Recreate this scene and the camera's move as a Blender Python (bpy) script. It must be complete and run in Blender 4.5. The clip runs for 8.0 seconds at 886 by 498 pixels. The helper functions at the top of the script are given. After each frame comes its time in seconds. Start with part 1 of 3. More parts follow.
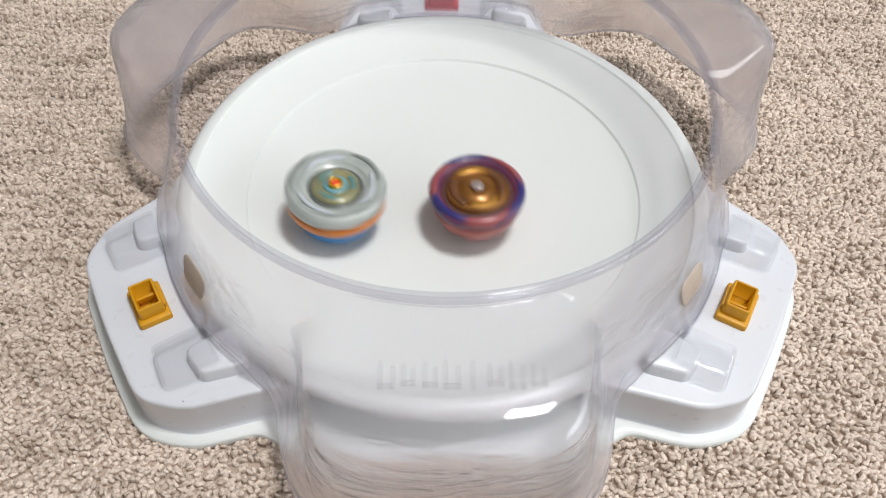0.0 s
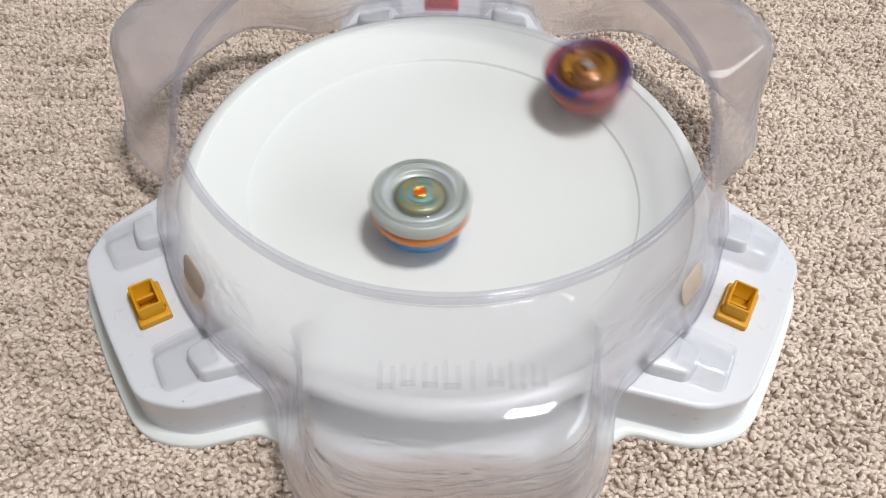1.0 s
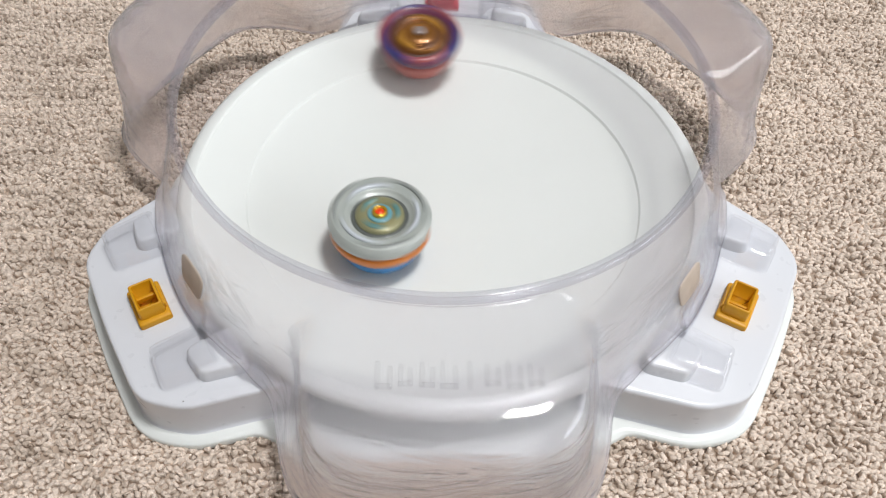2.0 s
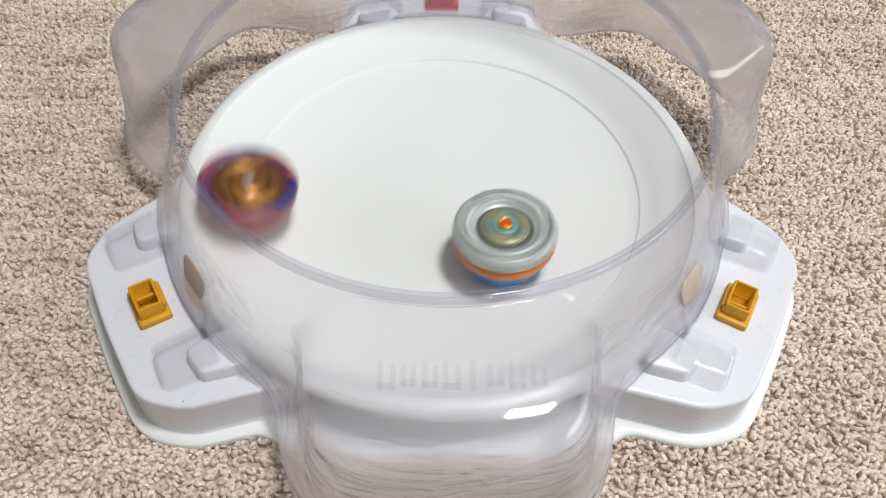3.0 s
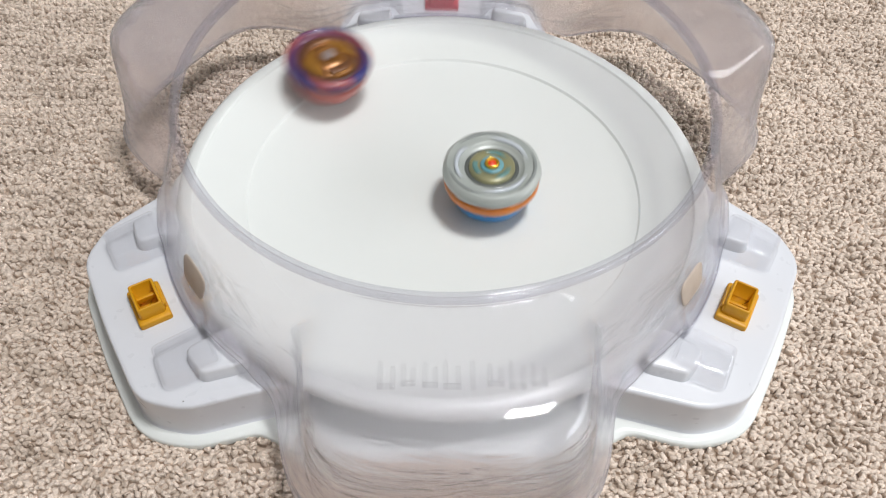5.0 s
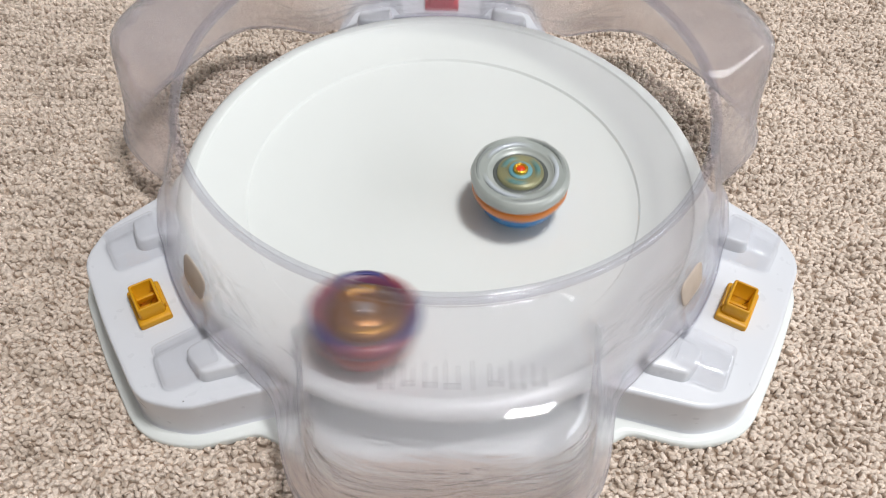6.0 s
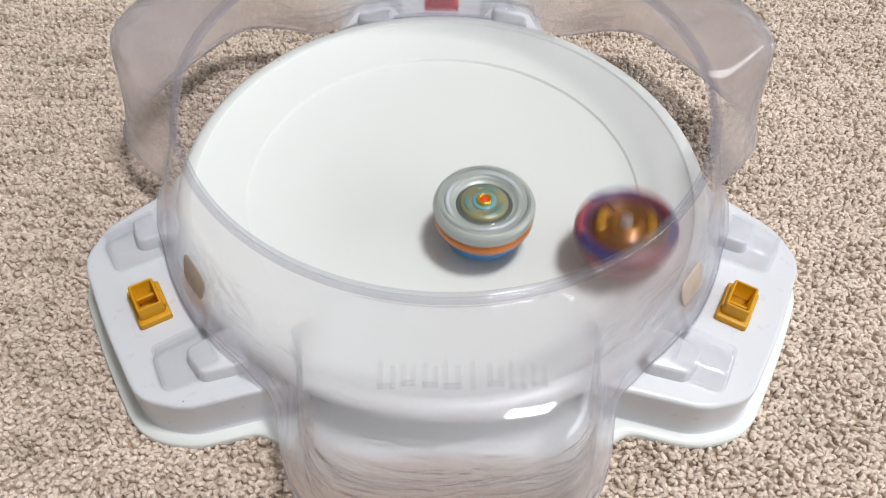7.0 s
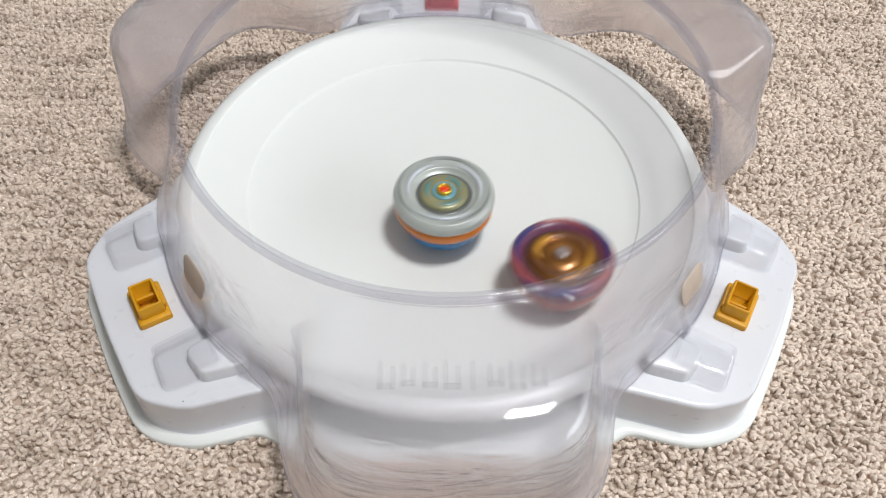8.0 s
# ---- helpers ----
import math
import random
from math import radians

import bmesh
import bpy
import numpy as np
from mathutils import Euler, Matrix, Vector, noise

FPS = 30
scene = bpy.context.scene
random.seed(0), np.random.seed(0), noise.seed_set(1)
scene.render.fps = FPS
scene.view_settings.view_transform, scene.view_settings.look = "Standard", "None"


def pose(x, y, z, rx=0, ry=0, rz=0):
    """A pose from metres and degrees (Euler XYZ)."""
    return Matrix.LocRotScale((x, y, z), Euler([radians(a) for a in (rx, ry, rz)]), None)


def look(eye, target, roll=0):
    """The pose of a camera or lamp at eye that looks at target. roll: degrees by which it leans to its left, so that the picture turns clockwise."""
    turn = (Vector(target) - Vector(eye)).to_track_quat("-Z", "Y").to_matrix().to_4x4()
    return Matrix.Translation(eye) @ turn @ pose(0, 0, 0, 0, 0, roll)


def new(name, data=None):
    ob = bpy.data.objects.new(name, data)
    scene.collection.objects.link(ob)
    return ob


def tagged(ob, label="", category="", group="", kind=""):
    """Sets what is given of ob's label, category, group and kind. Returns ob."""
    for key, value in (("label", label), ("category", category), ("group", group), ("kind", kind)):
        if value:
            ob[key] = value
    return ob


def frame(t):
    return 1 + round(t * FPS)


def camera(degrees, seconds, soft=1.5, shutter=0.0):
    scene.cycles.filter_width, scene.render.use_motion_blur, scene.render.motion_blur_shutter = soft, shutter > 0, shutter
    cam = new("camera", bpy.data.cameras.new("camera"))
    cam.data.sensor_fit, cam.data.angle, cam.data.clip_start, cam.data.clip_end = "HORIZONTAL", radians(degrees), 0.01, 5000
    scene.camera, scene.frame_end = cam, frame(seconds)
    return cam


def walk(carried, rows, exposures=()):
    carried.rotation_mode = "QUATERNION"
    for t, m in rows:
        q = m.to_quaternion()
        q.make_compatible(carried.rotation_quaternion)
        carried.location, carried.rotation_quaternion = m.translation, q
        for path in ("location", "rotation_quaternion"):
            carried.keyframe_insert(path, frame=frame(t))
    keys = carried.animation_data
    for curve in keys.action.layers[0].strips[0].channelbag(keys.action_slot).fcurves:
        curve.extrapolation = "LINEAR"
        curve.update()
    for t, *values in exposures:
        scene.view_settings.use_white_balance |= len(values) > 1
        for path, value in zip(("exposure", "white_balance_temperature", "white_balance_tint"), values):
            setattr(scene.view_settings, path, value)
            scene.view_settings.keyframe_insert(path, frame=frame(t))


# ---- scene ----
cam = camera(60, 8.0, soft=1.1, shutter=0.3)
EYE, AIM = (0.0001, -0.2579, 0.3061), (0.0005, -0.0144, -0.0113)
walk(cam, [(0.0, look(EYE, AIM, 1.54)), (8.0, look(EYE, AIM, 1.54))])

# ---- light ----
world = bpy.data.worlds.new("room_air")
scene.world = world
world.use_nodes = True
world.node_tree.nodes["Background"].inputs[0].default_value = (0.9, 0.95, 1.0, 1)
world.node_tree.nodes["Background"].inputs[1].default_value = 0.3
scene.view_settings.exposure = 0.0


def area_lamp(name, m, sx, sy, watts, colour):
    d = bpy.data.lights.new(name, "AREA")
    d.shape, d.size, d.size_y, d.energy, d.color = "RECTANGLE", sx, sy, watts, colour
    ob = new(name, d)
    ob.matrix_world = m
    return ob


area_lamp("ceiling_lamp", look((0.56, -0.06, 2.36), (0.56, -0.06, 0)), 0.42, 0.38, 44, (0.985, 0.99, 1.0))
# unseen fill lamp, added on the right to lift the ambient and the carpet there
area_lamp("fill_light", look((1.95, -0.65, 0.95), (1.0, -0.55, 1.45)), 2.2, 0.8, 36, (0.93, 0.97, 1.0))


# ---- materials ----
def nodes_of(name):
    m = bpy.data.materials.new(name)
    m.use_nodes = True
    t = m.node_tree
    return m, t, t.nodes, t.links, t.nodes["Principled BSDF"]


def plastic(name, a, b, rough=0.35, scale=60.0, bump=0.02, metal=0.0, coat=0.0, grain=900.0, trans=0.0):
    """Moulded plastic or metal: two tones in broad patches, fine grain in gloss and relief."""
    m, t, n, l, bs = nodes_of(name)
    co = n.new("ShaderNodeTexCoord")
    broad = n.new("ShaderNodeTexNoise")
    broad.inputs["Scale"].default_value, broad.inputs["Detail"].default_value = scale, 4
    fine = n.new("ShaderNodeTexNoise")
    fine.inputs["Scale"].default_value, fine.inputs["Detail"].default_value = grain, 3
    for k in (broad, fine):
        l.new(co.outputs["Object"], k.inputs["Vector"])
    mix = n.new("ShaderNodeMix")
    mix.data_type = "RGBA"
    mix.inputs["A"].default_value, mix.inputs["B"].default_value = (*a, 1), (*b, 1)
    l.new(broad.outputs["Fac"], mix.inputs["Factor"])
    l.new(mix.outputs["Result"], bs.inputs["Base Color"])
    mr = n.new("ShaderNodeMapRange")
    mr.inputs["To Min"].default_value, mr.inputs["To Max"].default_value = rough * 0.75, rough * 1.25
    l.new(fine.outputs["Fac"], mr.inputs["Value"])
    l.new(mr.outputs["Result"], bs.inputs["Roughness"])
    bp = n.new("ShaderNodeBump")
    bp.inputs["Strength"].default_value, bp.inputs["Distance"].default_value = bump, 0.001
    l.new(fine.outputs["Fac"], bp.inputs["Height"])
    l.new(bp.outputs["Normal"], bs.inputs["Normal"])
    bs.inputs["Metallic"].default_value = metal
    bs.inputs["Coat Weight"].default_value = coat
    bs.inputs["Transmission Weight"].default_value = trans
    return m


def clear_plastic(name, tint, haze, blur, part_blurred, foot_blurred=0.0):
    """Hazy clear plastic: partly clear, partly blurring, with a pale veil painted in and a gloss coat."""
    m, t, n, l, bs = nodes_of(name)
    n.remove(bs)
    out = n["Material Output"]
    co = n.new("ShaderNodeTexCoord")
    patch = n.new("ShaderNodeTexNoise")
    patch.inputs["Scale"].default_value, patch.inputs["Detail"].default_value = 22, 5
    stretch = n.new("ShaderNodeMapping")
    stretch.inputs["Scale"].default_value = (1, 1, 0.35)
    l.new(co.outputs["Object"], stretch.inputs["Vector"])
    l.new(stretch.outputs["Vector"], patch.inputs["Vector"])
    wisp = n.new("ShaderNodeTexNoise")
    wisp.inputs["Scale"].default_value, wisp.inputs["Detail"].default_value, wisp.inputs["Distortion"].default_value = 46, 5, 2.5
    drawn = n.new("ShaderNodeMapping")
    drawn.inputs["Scale"].default_value, drawn.inputs["Rotation"].default_value = (0.45, 1.0, 1.6), (0.0, 0.5, 0.0)
    l.new(co.outputs["Object"], drawn.inputs["Vector"])
    l.new(drawn.outputs["Vector"], wisp.inputs["Vector"])
    both = n.new("ShaderNodeMath")
    both.operation = "MULTIPLY_ADD"
    both.inputs[1].default_value = 0.8
    l.new(wisp.outputs["Fac"], both.inputs[0])
    l.new(patch.outputs["Fac"], both.inputs[2])
    wave = n.new("ShaderNodeBump")
    wave.inputs["Strength"].default_value, wave.inputs["Distance"].default_value = 0.42, 0.004
    l.new(both.outputs[0], wave.inputs["Height"])
    clear = n.new("ShaderNodeBsdfTransparent")
    clear.inputs["Color"].default_value = (*tint, 1)
    rough = n.new("ShaderNodeBsdfGlass")
    rough.inputs["Color"].default_value = (*tint, 1)
    rough.inputs["Roughness"].default_value, rough.inputs["IOR"].default_value = blur, 1.10
    l.new(wave.outputs["Normal"], rough.inputs["Normal"])
    # pale diffuse share that paints in the milky reflection of the ceiling
    veil = n.new("ShaderNodeBsdfDiffuse")
    veil.inputs["Color"].default_value = (0.84, 0.86, 0.92, 1)
    gloss = n.new("ShaderNodeBsdfGlossy")
    gloss.inputs["Roughness"].default_value = 0.03
    m1, m2, m3 = (n.new("ShaderNodeMixShader") for _ in range(3))
    sep, low_blur = n.new("ShaderNodeSeparateXYZ"), n.new("ShaderNodeMapRange")
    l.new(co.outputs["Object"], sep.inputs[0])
    l.new(sep.outputs["Z"], low_blur.inputs["Value"])
    low_blur.inputs["From Min"].default_value, low_blur.inputs["From Max"].default_value = 0.049, 0.070
    low_blur.inputs["To Min"].default_value, low_blur.inputs["To Max"].default_value = max(part_blurred, 0.65 * foot_blurred), part_blurred
    # the outer faces of the pockets are blurred all the way up
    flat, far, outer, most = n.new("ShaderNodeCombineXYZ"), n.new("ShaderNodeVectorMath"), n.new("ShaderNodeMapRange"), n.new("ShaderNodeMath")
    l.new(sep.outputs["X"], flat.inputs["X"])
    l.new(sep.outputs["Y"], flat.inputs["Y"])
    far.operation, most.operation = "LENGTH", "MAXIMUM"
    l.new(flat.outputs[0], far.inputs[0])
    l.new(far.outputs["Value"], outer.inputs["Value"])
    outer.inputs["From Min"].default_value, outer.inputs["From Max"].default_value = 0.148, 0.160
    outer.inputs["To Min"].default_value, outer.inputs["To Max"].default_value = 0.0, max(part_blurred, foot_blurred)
    l.new(low_blur.outputs["Result"], most.inputs[0])
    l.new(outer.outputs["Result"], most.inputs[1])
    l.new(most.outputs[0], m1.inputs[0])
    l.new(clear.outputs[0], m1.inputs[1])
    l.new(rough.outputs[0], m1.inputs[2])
    mr = n.new("ShaderNodeMapRange")
    mr.inputs["From Min"].default_value, mr.inputs["From Max"].default_value = 0.3, 0.75
    mr.inputs["To Min"].default_value, mr.inputs["To Max"].default_value = haze * 0.6, haze * 1.6
    l.new(patch.outputs["Fac"], mr.inputs["Value"])
    # more of the painted veil where blurred, to lighten the foot and pockets
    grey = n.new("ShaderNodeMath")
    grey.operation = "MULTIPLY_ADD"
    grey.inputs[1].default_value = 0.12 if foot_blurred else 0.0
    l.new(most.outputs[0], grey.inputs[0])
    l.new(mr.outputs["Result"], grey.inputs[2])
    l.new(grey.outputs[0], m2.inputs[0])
    l.new(m1.outputs[0], m2.inputs[1])
    l.new(veil.outputs[0], m2.inputs[2])
    fr = n.new("ShaderNodeLayerWeight")
    fr.inputs["Blend"].default_value = 0.5
    pw, ad = n.new("ShaderNodeMath"), n.new("ShaderNodeMath")
    pw.operation, ad.operation = "POWER", "MULTIPLY_ADD"
    pw.inputs[1].default_value = 4.0
    ad.inputs[1].default_value, ad.inputs[2].default_value = 0.28, 0.042
    l.new(fr.outputs["Facing"], pw.inputs[0])
    l.new(pw.outputs[0], ad.inputs[0])
    l.new(ad.outputs[0], m3.inputs[0])
    l.new(m2.outputs[0], m3.inputs[1])
    l.new(gloss.outputs[0], m3.inputs[2])
    l.new(m3.outputs[0], out.inputs["Surface"])
    return m


def carpet_pile(name):
    m, t, n, l, bs = nodes_of(name)
    geo, co = n.new("ShaderNodeNewGeometry"), n.new("ShaderNodeTexCoord")
    ramp = n.new("ShaderNodeValToRGB")
    e = ramp.color_ramp.elements
    e[0].color, e[1].color = (0.33, 0.25, 0.19, 1), (0.88, 0.745, 0.63, 1)
    for pos, c in ((0.25, (0.64, 0.53, 0.44, 1)), (0.6, (0.80, 0.68, 0.585, 1))):
        k = e.new(pos)
        k.color = c
    streak = n.new("ShaderNodeTexNoise")
    streak.inputs["Scale"].default_value, streak.inputs["Detail"].default_value = 30, 4
    mp = n.new("ShaderNodeMapping")
    mp.inputs["Scale"].default_value = (0.55, 1.6, 1)
    l.new(co.outputs["Object"], mp.inputs["Vector"])
    l.new(mp.outputs["Vector"], streak.inputs["Vector"])
    add = n.new("ShaderNodeMath")
    add.operation = "MULTIPLY_ADD"
    add.inputs[1].default_value = 0.55
    sub = n.new("ShaderNodeMapRange")
    sub.inputs["From Min"].default_value, sub.inputs["From Max"].default_value = 0.3, 0.7
    sub.inputs["To Min"].default_value, sub.inputs["To Max"].default_value = 0.0, 0.5
    l.new(streak.outputs["Fac"], sub.inputs["Value"])
    l.new(geo.outputs["Random Per Island"], add.inputs[0])
    l.new(sub.outputs["Result"], add.inputs[2])
    l.new(add.outputs[0], ramp.inputs["Fac"])
    fibre = n.new("ShaderNodeTexNoise")
    fibre.inputs["Scale"].default_value, fibre.inputs["Detail"].default_value = 650, 5
    l.new(co.outputs["Object"], fibre.inputs["Vector"])
    mix = n.new("ShaderNodeMix")
    mix.data_type, mix.blend_type = "RGBA", "MULTIPLY"
    mix.inputs["Factor"].default_value = 0.45
    l.new(ramp.outputs["Color"], mix.inputs["A"])
    cont = n.new("ShaderNodeMapRange")
    cont.inputs["From Min"].default_value, cont.inputs["From Max"].default_value = 0.3, 0.7
    cont.inputs["To Min"].default_value, cont.inputs["To Max"].default_value = 0.45, 1.25
    l.new(fibre.outputs["Fac"], cont.inputs["Value"])
    l.new(cont.outputs["Result"], mix.inputs["B"])
    l.new(mix.outputs["Result"], bs.inputs["Base Color"])
    bp = n.new("ShaderNodeBump")
    bp.inputs["Strength"].default_value, bp.inputs["Distance"].default_value = 1.0, 0.0011
    l.new(fibre.outputs["Fac"], bp.inputs["Height"])
    l.new(bp.outputs["Normal"], bs.inputs["Normal"])
    bs.inputs["Roughness"].default_value = 0.95
    bs.inputs["Specular IOR Level"].default_value = 0.15
    return m


WHITE = plastic("white_plastic", (0.70, 0.725, 0.705), (0.735, 0.76, 0.74), 0.34, 14, 0.003, grain=150)
LOBE_WHITE = plastic("white_platform_plastic", (0.63, 0.645, 0.685), (0.67, 0.685, 0.72), 0.30, 18, 0.003, grain=150)
YELLOW = plastic("ochre_plastic", (0.54, 0.245, 0.002), (0.66, 0.33, 0.005), 0.42, 150, 0.06)
RED = plastic("red_plastic", (0.42, 0.018, 0.03), (0.50, 0.03, 0.045), 0.38, 120, 0.05)
CLEAR = clear_plastic("clear_hazy_plastic", (0.98, 0.972, 0.985), 0.02, 0.24, 0.05, 0.90)
TAB_CLEAR = clear_plastic("clear_tab_plastic", (0.985, 0.985, 0.99), 0.03, 0.2, 0.0)
RIM_CLEAR = clear_plastic("clear_rim_plastic", (0.905, 0.905, 0.93), 0.02, 0.2, 0.0)
TAN = plastic("tan_patch", (0.42, 0.35, 0.29), (0.52, 0.44, 0.37), 0.6, 200, 0.2)
PILE = carpet_pile("beige_loop_pile")
BACKING = plastic("carpet_backing", (0.36, 0.28, 0.22), (0.56, 0.455, 0.37), 0.95, 220, 0.6, grain=420)
PAINT = plastic("wall_paint", (0.36, 0.355, 0.35), (0.42, 0.415, 0.41), 0.7, 3, 0.1, grain=200)
CEILING_PAINT = plastic("ceiling_paint", (0.72, 0.72, 0.72), (0.76, 0.76, 0.76), 0.8, 3, 0.1, grain=200)


# ---- mesh helpers ----
def mesh_ob(name, bm, material, smooth=True):
    me = bpy.data.meshes.new(name)
    bmesh.ops.recalc_face_normals(bm, faces=bm.faces[:])
    bm.to_mesh(me)
    bm.free()
    if smooth:
        me.shade_smooth()
    for m in (material if isinstance(material, (list, tuple)) else [material]):
        me.materials.append(m)
    return new(name, me)


def part(name, bm, material, parent, label="", m=None, smooth=True):
    ob = mesh_ob(name, bm, material, smooth)
    ob.parent = parent
    if m is not None:
        ob.matrix_basis = m
    if label:
        tagged(ob, label)
    return ob


def loops_mesh(loops, close_start=False, close_end=False, closed=True):
    """Skin between rings of points that have the same count."""
    bm = bmesh.new()
    rings = [[bm.verts.new(p) for p in ring] for ring in loops]
    k = len(rings[0])
    for a, b in zip(rings, rings[1:]):
        for i in range(k if closed else k - 1):
            j = (i + 1) % k
            bm.faces.new((a[i], a[j], b[j], b[i]))
    if close_start:
        bm.faces.new(rings[0])
    if close_end:
        bm.faces.new(rings[-1])
    return bm


def lathe(profile, n=96, wave=None):
    """A turned body from (radius, height) pairs; wave(angle, radius, height) may push the radius."""
    loops = []
    for r, z in profile:
        ring = []
        for i in range(n):
            a = 2 * math.pi * i / n
            q = r * (wave(a, r, z) if wave else 1.0)
            ring.append((q * math.cos(a), q * math.sin(a), z))
        loops.append(ring)
    return loops_mesh(loops, profile[0][0] < 0.0062, profile[-1][0] < 0.0062)


def fillet(points, radius, steps=7):
    """A closed outline with its corners rounded."""
    out, k = [], len(points)
    for i in range(k):
        p, a, b = (Vector(points[j % k]) for j in (i, i - 1, i + 1))
        r = radius[i] if isinstance(radius, (list, tuple)) else radius
        u, v = (a - p).normalized(), (b - p).normalized()
        half = math.acos(max(-1, min(1, u.dot(v)))) / 2
        d = min(r / max(math.tan(half), 1e-6), 0.48 * (a - p).length, 0.48 * (b - p).length)
        s, e = p + u * d, p + v * d
        for j in range(steps):
            w = j / (steps - 1)
            out.append(((1 - w) ** 2 * s.x + 2 * w * (1 - w) * p.x + w * w * e.x,
                        (1 - w) ** 2 * s.y + 2 * w * (1 - w) * p.y + w * w * e.y))
    return out


def grow(outline, d):
    """The outline pushed outwards by d along its normals (outline runs anticlockwise)."""
    k, out = len(outline), []
    for i in range(k):
        a, b = Vector(outline[i - 1]), Vector(outline[(i + 1) % k])
        t = (b - a)
        t = t.normalized() if t.length > 1e-9 else Vector((1, 0))
        out.append((outline[i][0] + t.y * d, outline[i][1] - t.x * d))
    return out


def raised(outline, levels):
    """A moulded block: the outline at (grow, height) levels, closed at the top."""
    return loops_mesh([[(x, y, z) for x, y in grow(outline, g)] for g, z in levels], False, True)


def reach(outline, angle):
    """How far the outline lies from the origin in the direction of angle (0 where it is not met)."""
    c, s, best = math.cos(angle), math.sin(angle), 0.0
    for (x0, y0), (x1, y1) in zip(outline, outline[1:] + outline[:1]):
        dx, dy = x1 - x0, y1 - y0
        det = dx * s - dy * c
        if abs(det) < 1e-12:
            continue
        w = (y0 * c - x0 * s) / det
        if -1e-9 <= w <= 1 + 1e-9:
            best = max(best, (x0 + w * dx) * c + (y0 + w * dy) * s)
    return best


def box(sx, sy, z0, z1, bevel=0.0):
    bm = bmesh.new()
    bmesh.ops.create_cube(bm, size=1, matrix=Matrix.Translation((0, 0, (z0 + z1) / 2)) @ Matrix.Diagonal((sx, sy, z1 - z0, 1)))
    if bevel:
        bmesh.ops.bevel(bm, geom=bm.edges[:], offset=bevel, segments=2, affect="EDGES", profile=0.5)
    return bm


# ---- the room ----
def room():
    floor = mesh_ob("floor", box(4.2, 4.2, -0.12, -0.0031), BACKING, False)
    tagged(floor, "beige and brown loop-pile carpet, the backing between its loops", "carpet", kind="structure")
    for i, (x, y, sx, sy) in enumerate(((0, 2.1, 4.4, 0.1), (0, -2.1, 4.4, 0.1), (2.15, 0, 0.1, 4.1), (-2.15, 0, 0.1, 4.1))):
        w = mesh_ob("wall_" + ("north", "south", "east", "west")[i], box(sx, sy, -0.12, 2.4), PAINT, False)
        w.location = (x, y, 0)
        tagged(w, "plain pale painted room wall", "wall", kind="structure")
    c = mesh_ob("ceiling", box(4.4, 4.4, 2.4, 2.5), CEILING_PAINT, False)
    tagged(c, "plain white painted ceiling over the room", "ceiling", kind="structure")


def carpet_loops():
    """The nubs of the pile round the arena: small uneven tufts in wandering rows, each a little tilted."""
    rng = np.random.default_rng(4)
    pitch = 0.0023
    xs, ys = np.arange(-0.36, 0.36, pitch), np.arange(-0.185, 0.24, pitch * 0.84)
    gx, gy = np.meshgrid(xs, ys)
    gx = gx + (np.arange(len(ys)) % 2)[:, None] * pitch * 0.5
    px, py = gx.ravel(), gy.ravel()
    px = px + rng.normal(0, 0.00075, px.size)
    py = py + rng.normal(0, 0.0006, py.size) + 0.0012 * np.sin(px * 95 + py * 40)
    keep = (np.hypot(px, py) > 0.118) & (np.abs(px) < 0.245 + 0.36 * (py + 0.155)) & (rng.uniform(0, 1, px.size) > 0.06)
    px, py = px[keep], py[keep]
    k = px.size
    a = rng.normal(0.1, 0.65, k)
    la, lb = rng.uniform(0.0011, 0.0022, k), rng.uniform(0.0008, 0.00125, k)
    row = np.sin(py * 830 + 1.5 * np.sin(px * 45) + 0.8 * np.sin(px * 170))
    h = rng.uniform(0.0013, 0.0021, k) + 0.00065 * row + 0.0003 * np.sin(px * 400 + py * 90)
    tilt_x, tilt_y = rng.normal(0, 0.30, k)[:, None], rng.normal(0, 0.30, k)[:, None]
    sides = 8
    th = np.arange(sides) * 2 * math.pi / sides
    verts = []
    for q, z in ((1.0, -0.0045), (0.98, 0.60), (0.72, 0.94)):
        wob = rng.uniform(0.68, 1.30, (k, sides))
        lx, ly = la[:, None] * q * np.cos(th) * wob, lb[:, None] * q * np.sin(th) * wob
        wx = lx * np.cos(a)[:, None] - ly * np.sin(a)[:, None]
        wy = lx * np.sin(a)[:, None] + ly * np.cos(a)[:, None]
        zz = np.full((k, sides), z) if z < 0 else h[:, None] * z * rng.uniform(0.88, 1.12, (k, sides)) - 0.002 + tilt_x * wx + tilt_y * wy
        verts.append(np.stack([px[:, None] + wx, py[:, None] + wy, zz], -1))
    top = np.stack([px + rng.normal(0, 0.0003, k), py + rng.normal(0, 0.0003, k), h - 0.002], -1)[:, None, :]
    v = np.concatenate([*verts, top], 1).reshape(-1, 3)
    per = sides * 3 + 1
    faces = []
    for r in range(2):
        for i in range(sides):
            j = (i + 1) % sides
            faces.append((r * sides + i, r * sides + j, (r + 1) * sides + j, (r + 1) * sides + i))
    caps = [(2 * sides + i, 2 * sides + (i + 1) % sides, 3 * sides) for i in range(sides)]
    base = (np.arange(k) * per)[:, None, None]
    quads = (np.array(faces)[None] + base).reshape(-1, 4)
    tris = (np.array(caps)[None] + base).reshape(-1, 3)
    me = bpy.data.meshes.new("carpet_pile")
    me.from_pydata(v.tolist(), [], quads.tolist() + tris.tolist())
    me.shade_smooth()
    me.materials.append(PILE)
    tagged(new("carpet_pile", me), "nubby beige and brown loops of the carpet", "carpet", kind="stuff")


room()
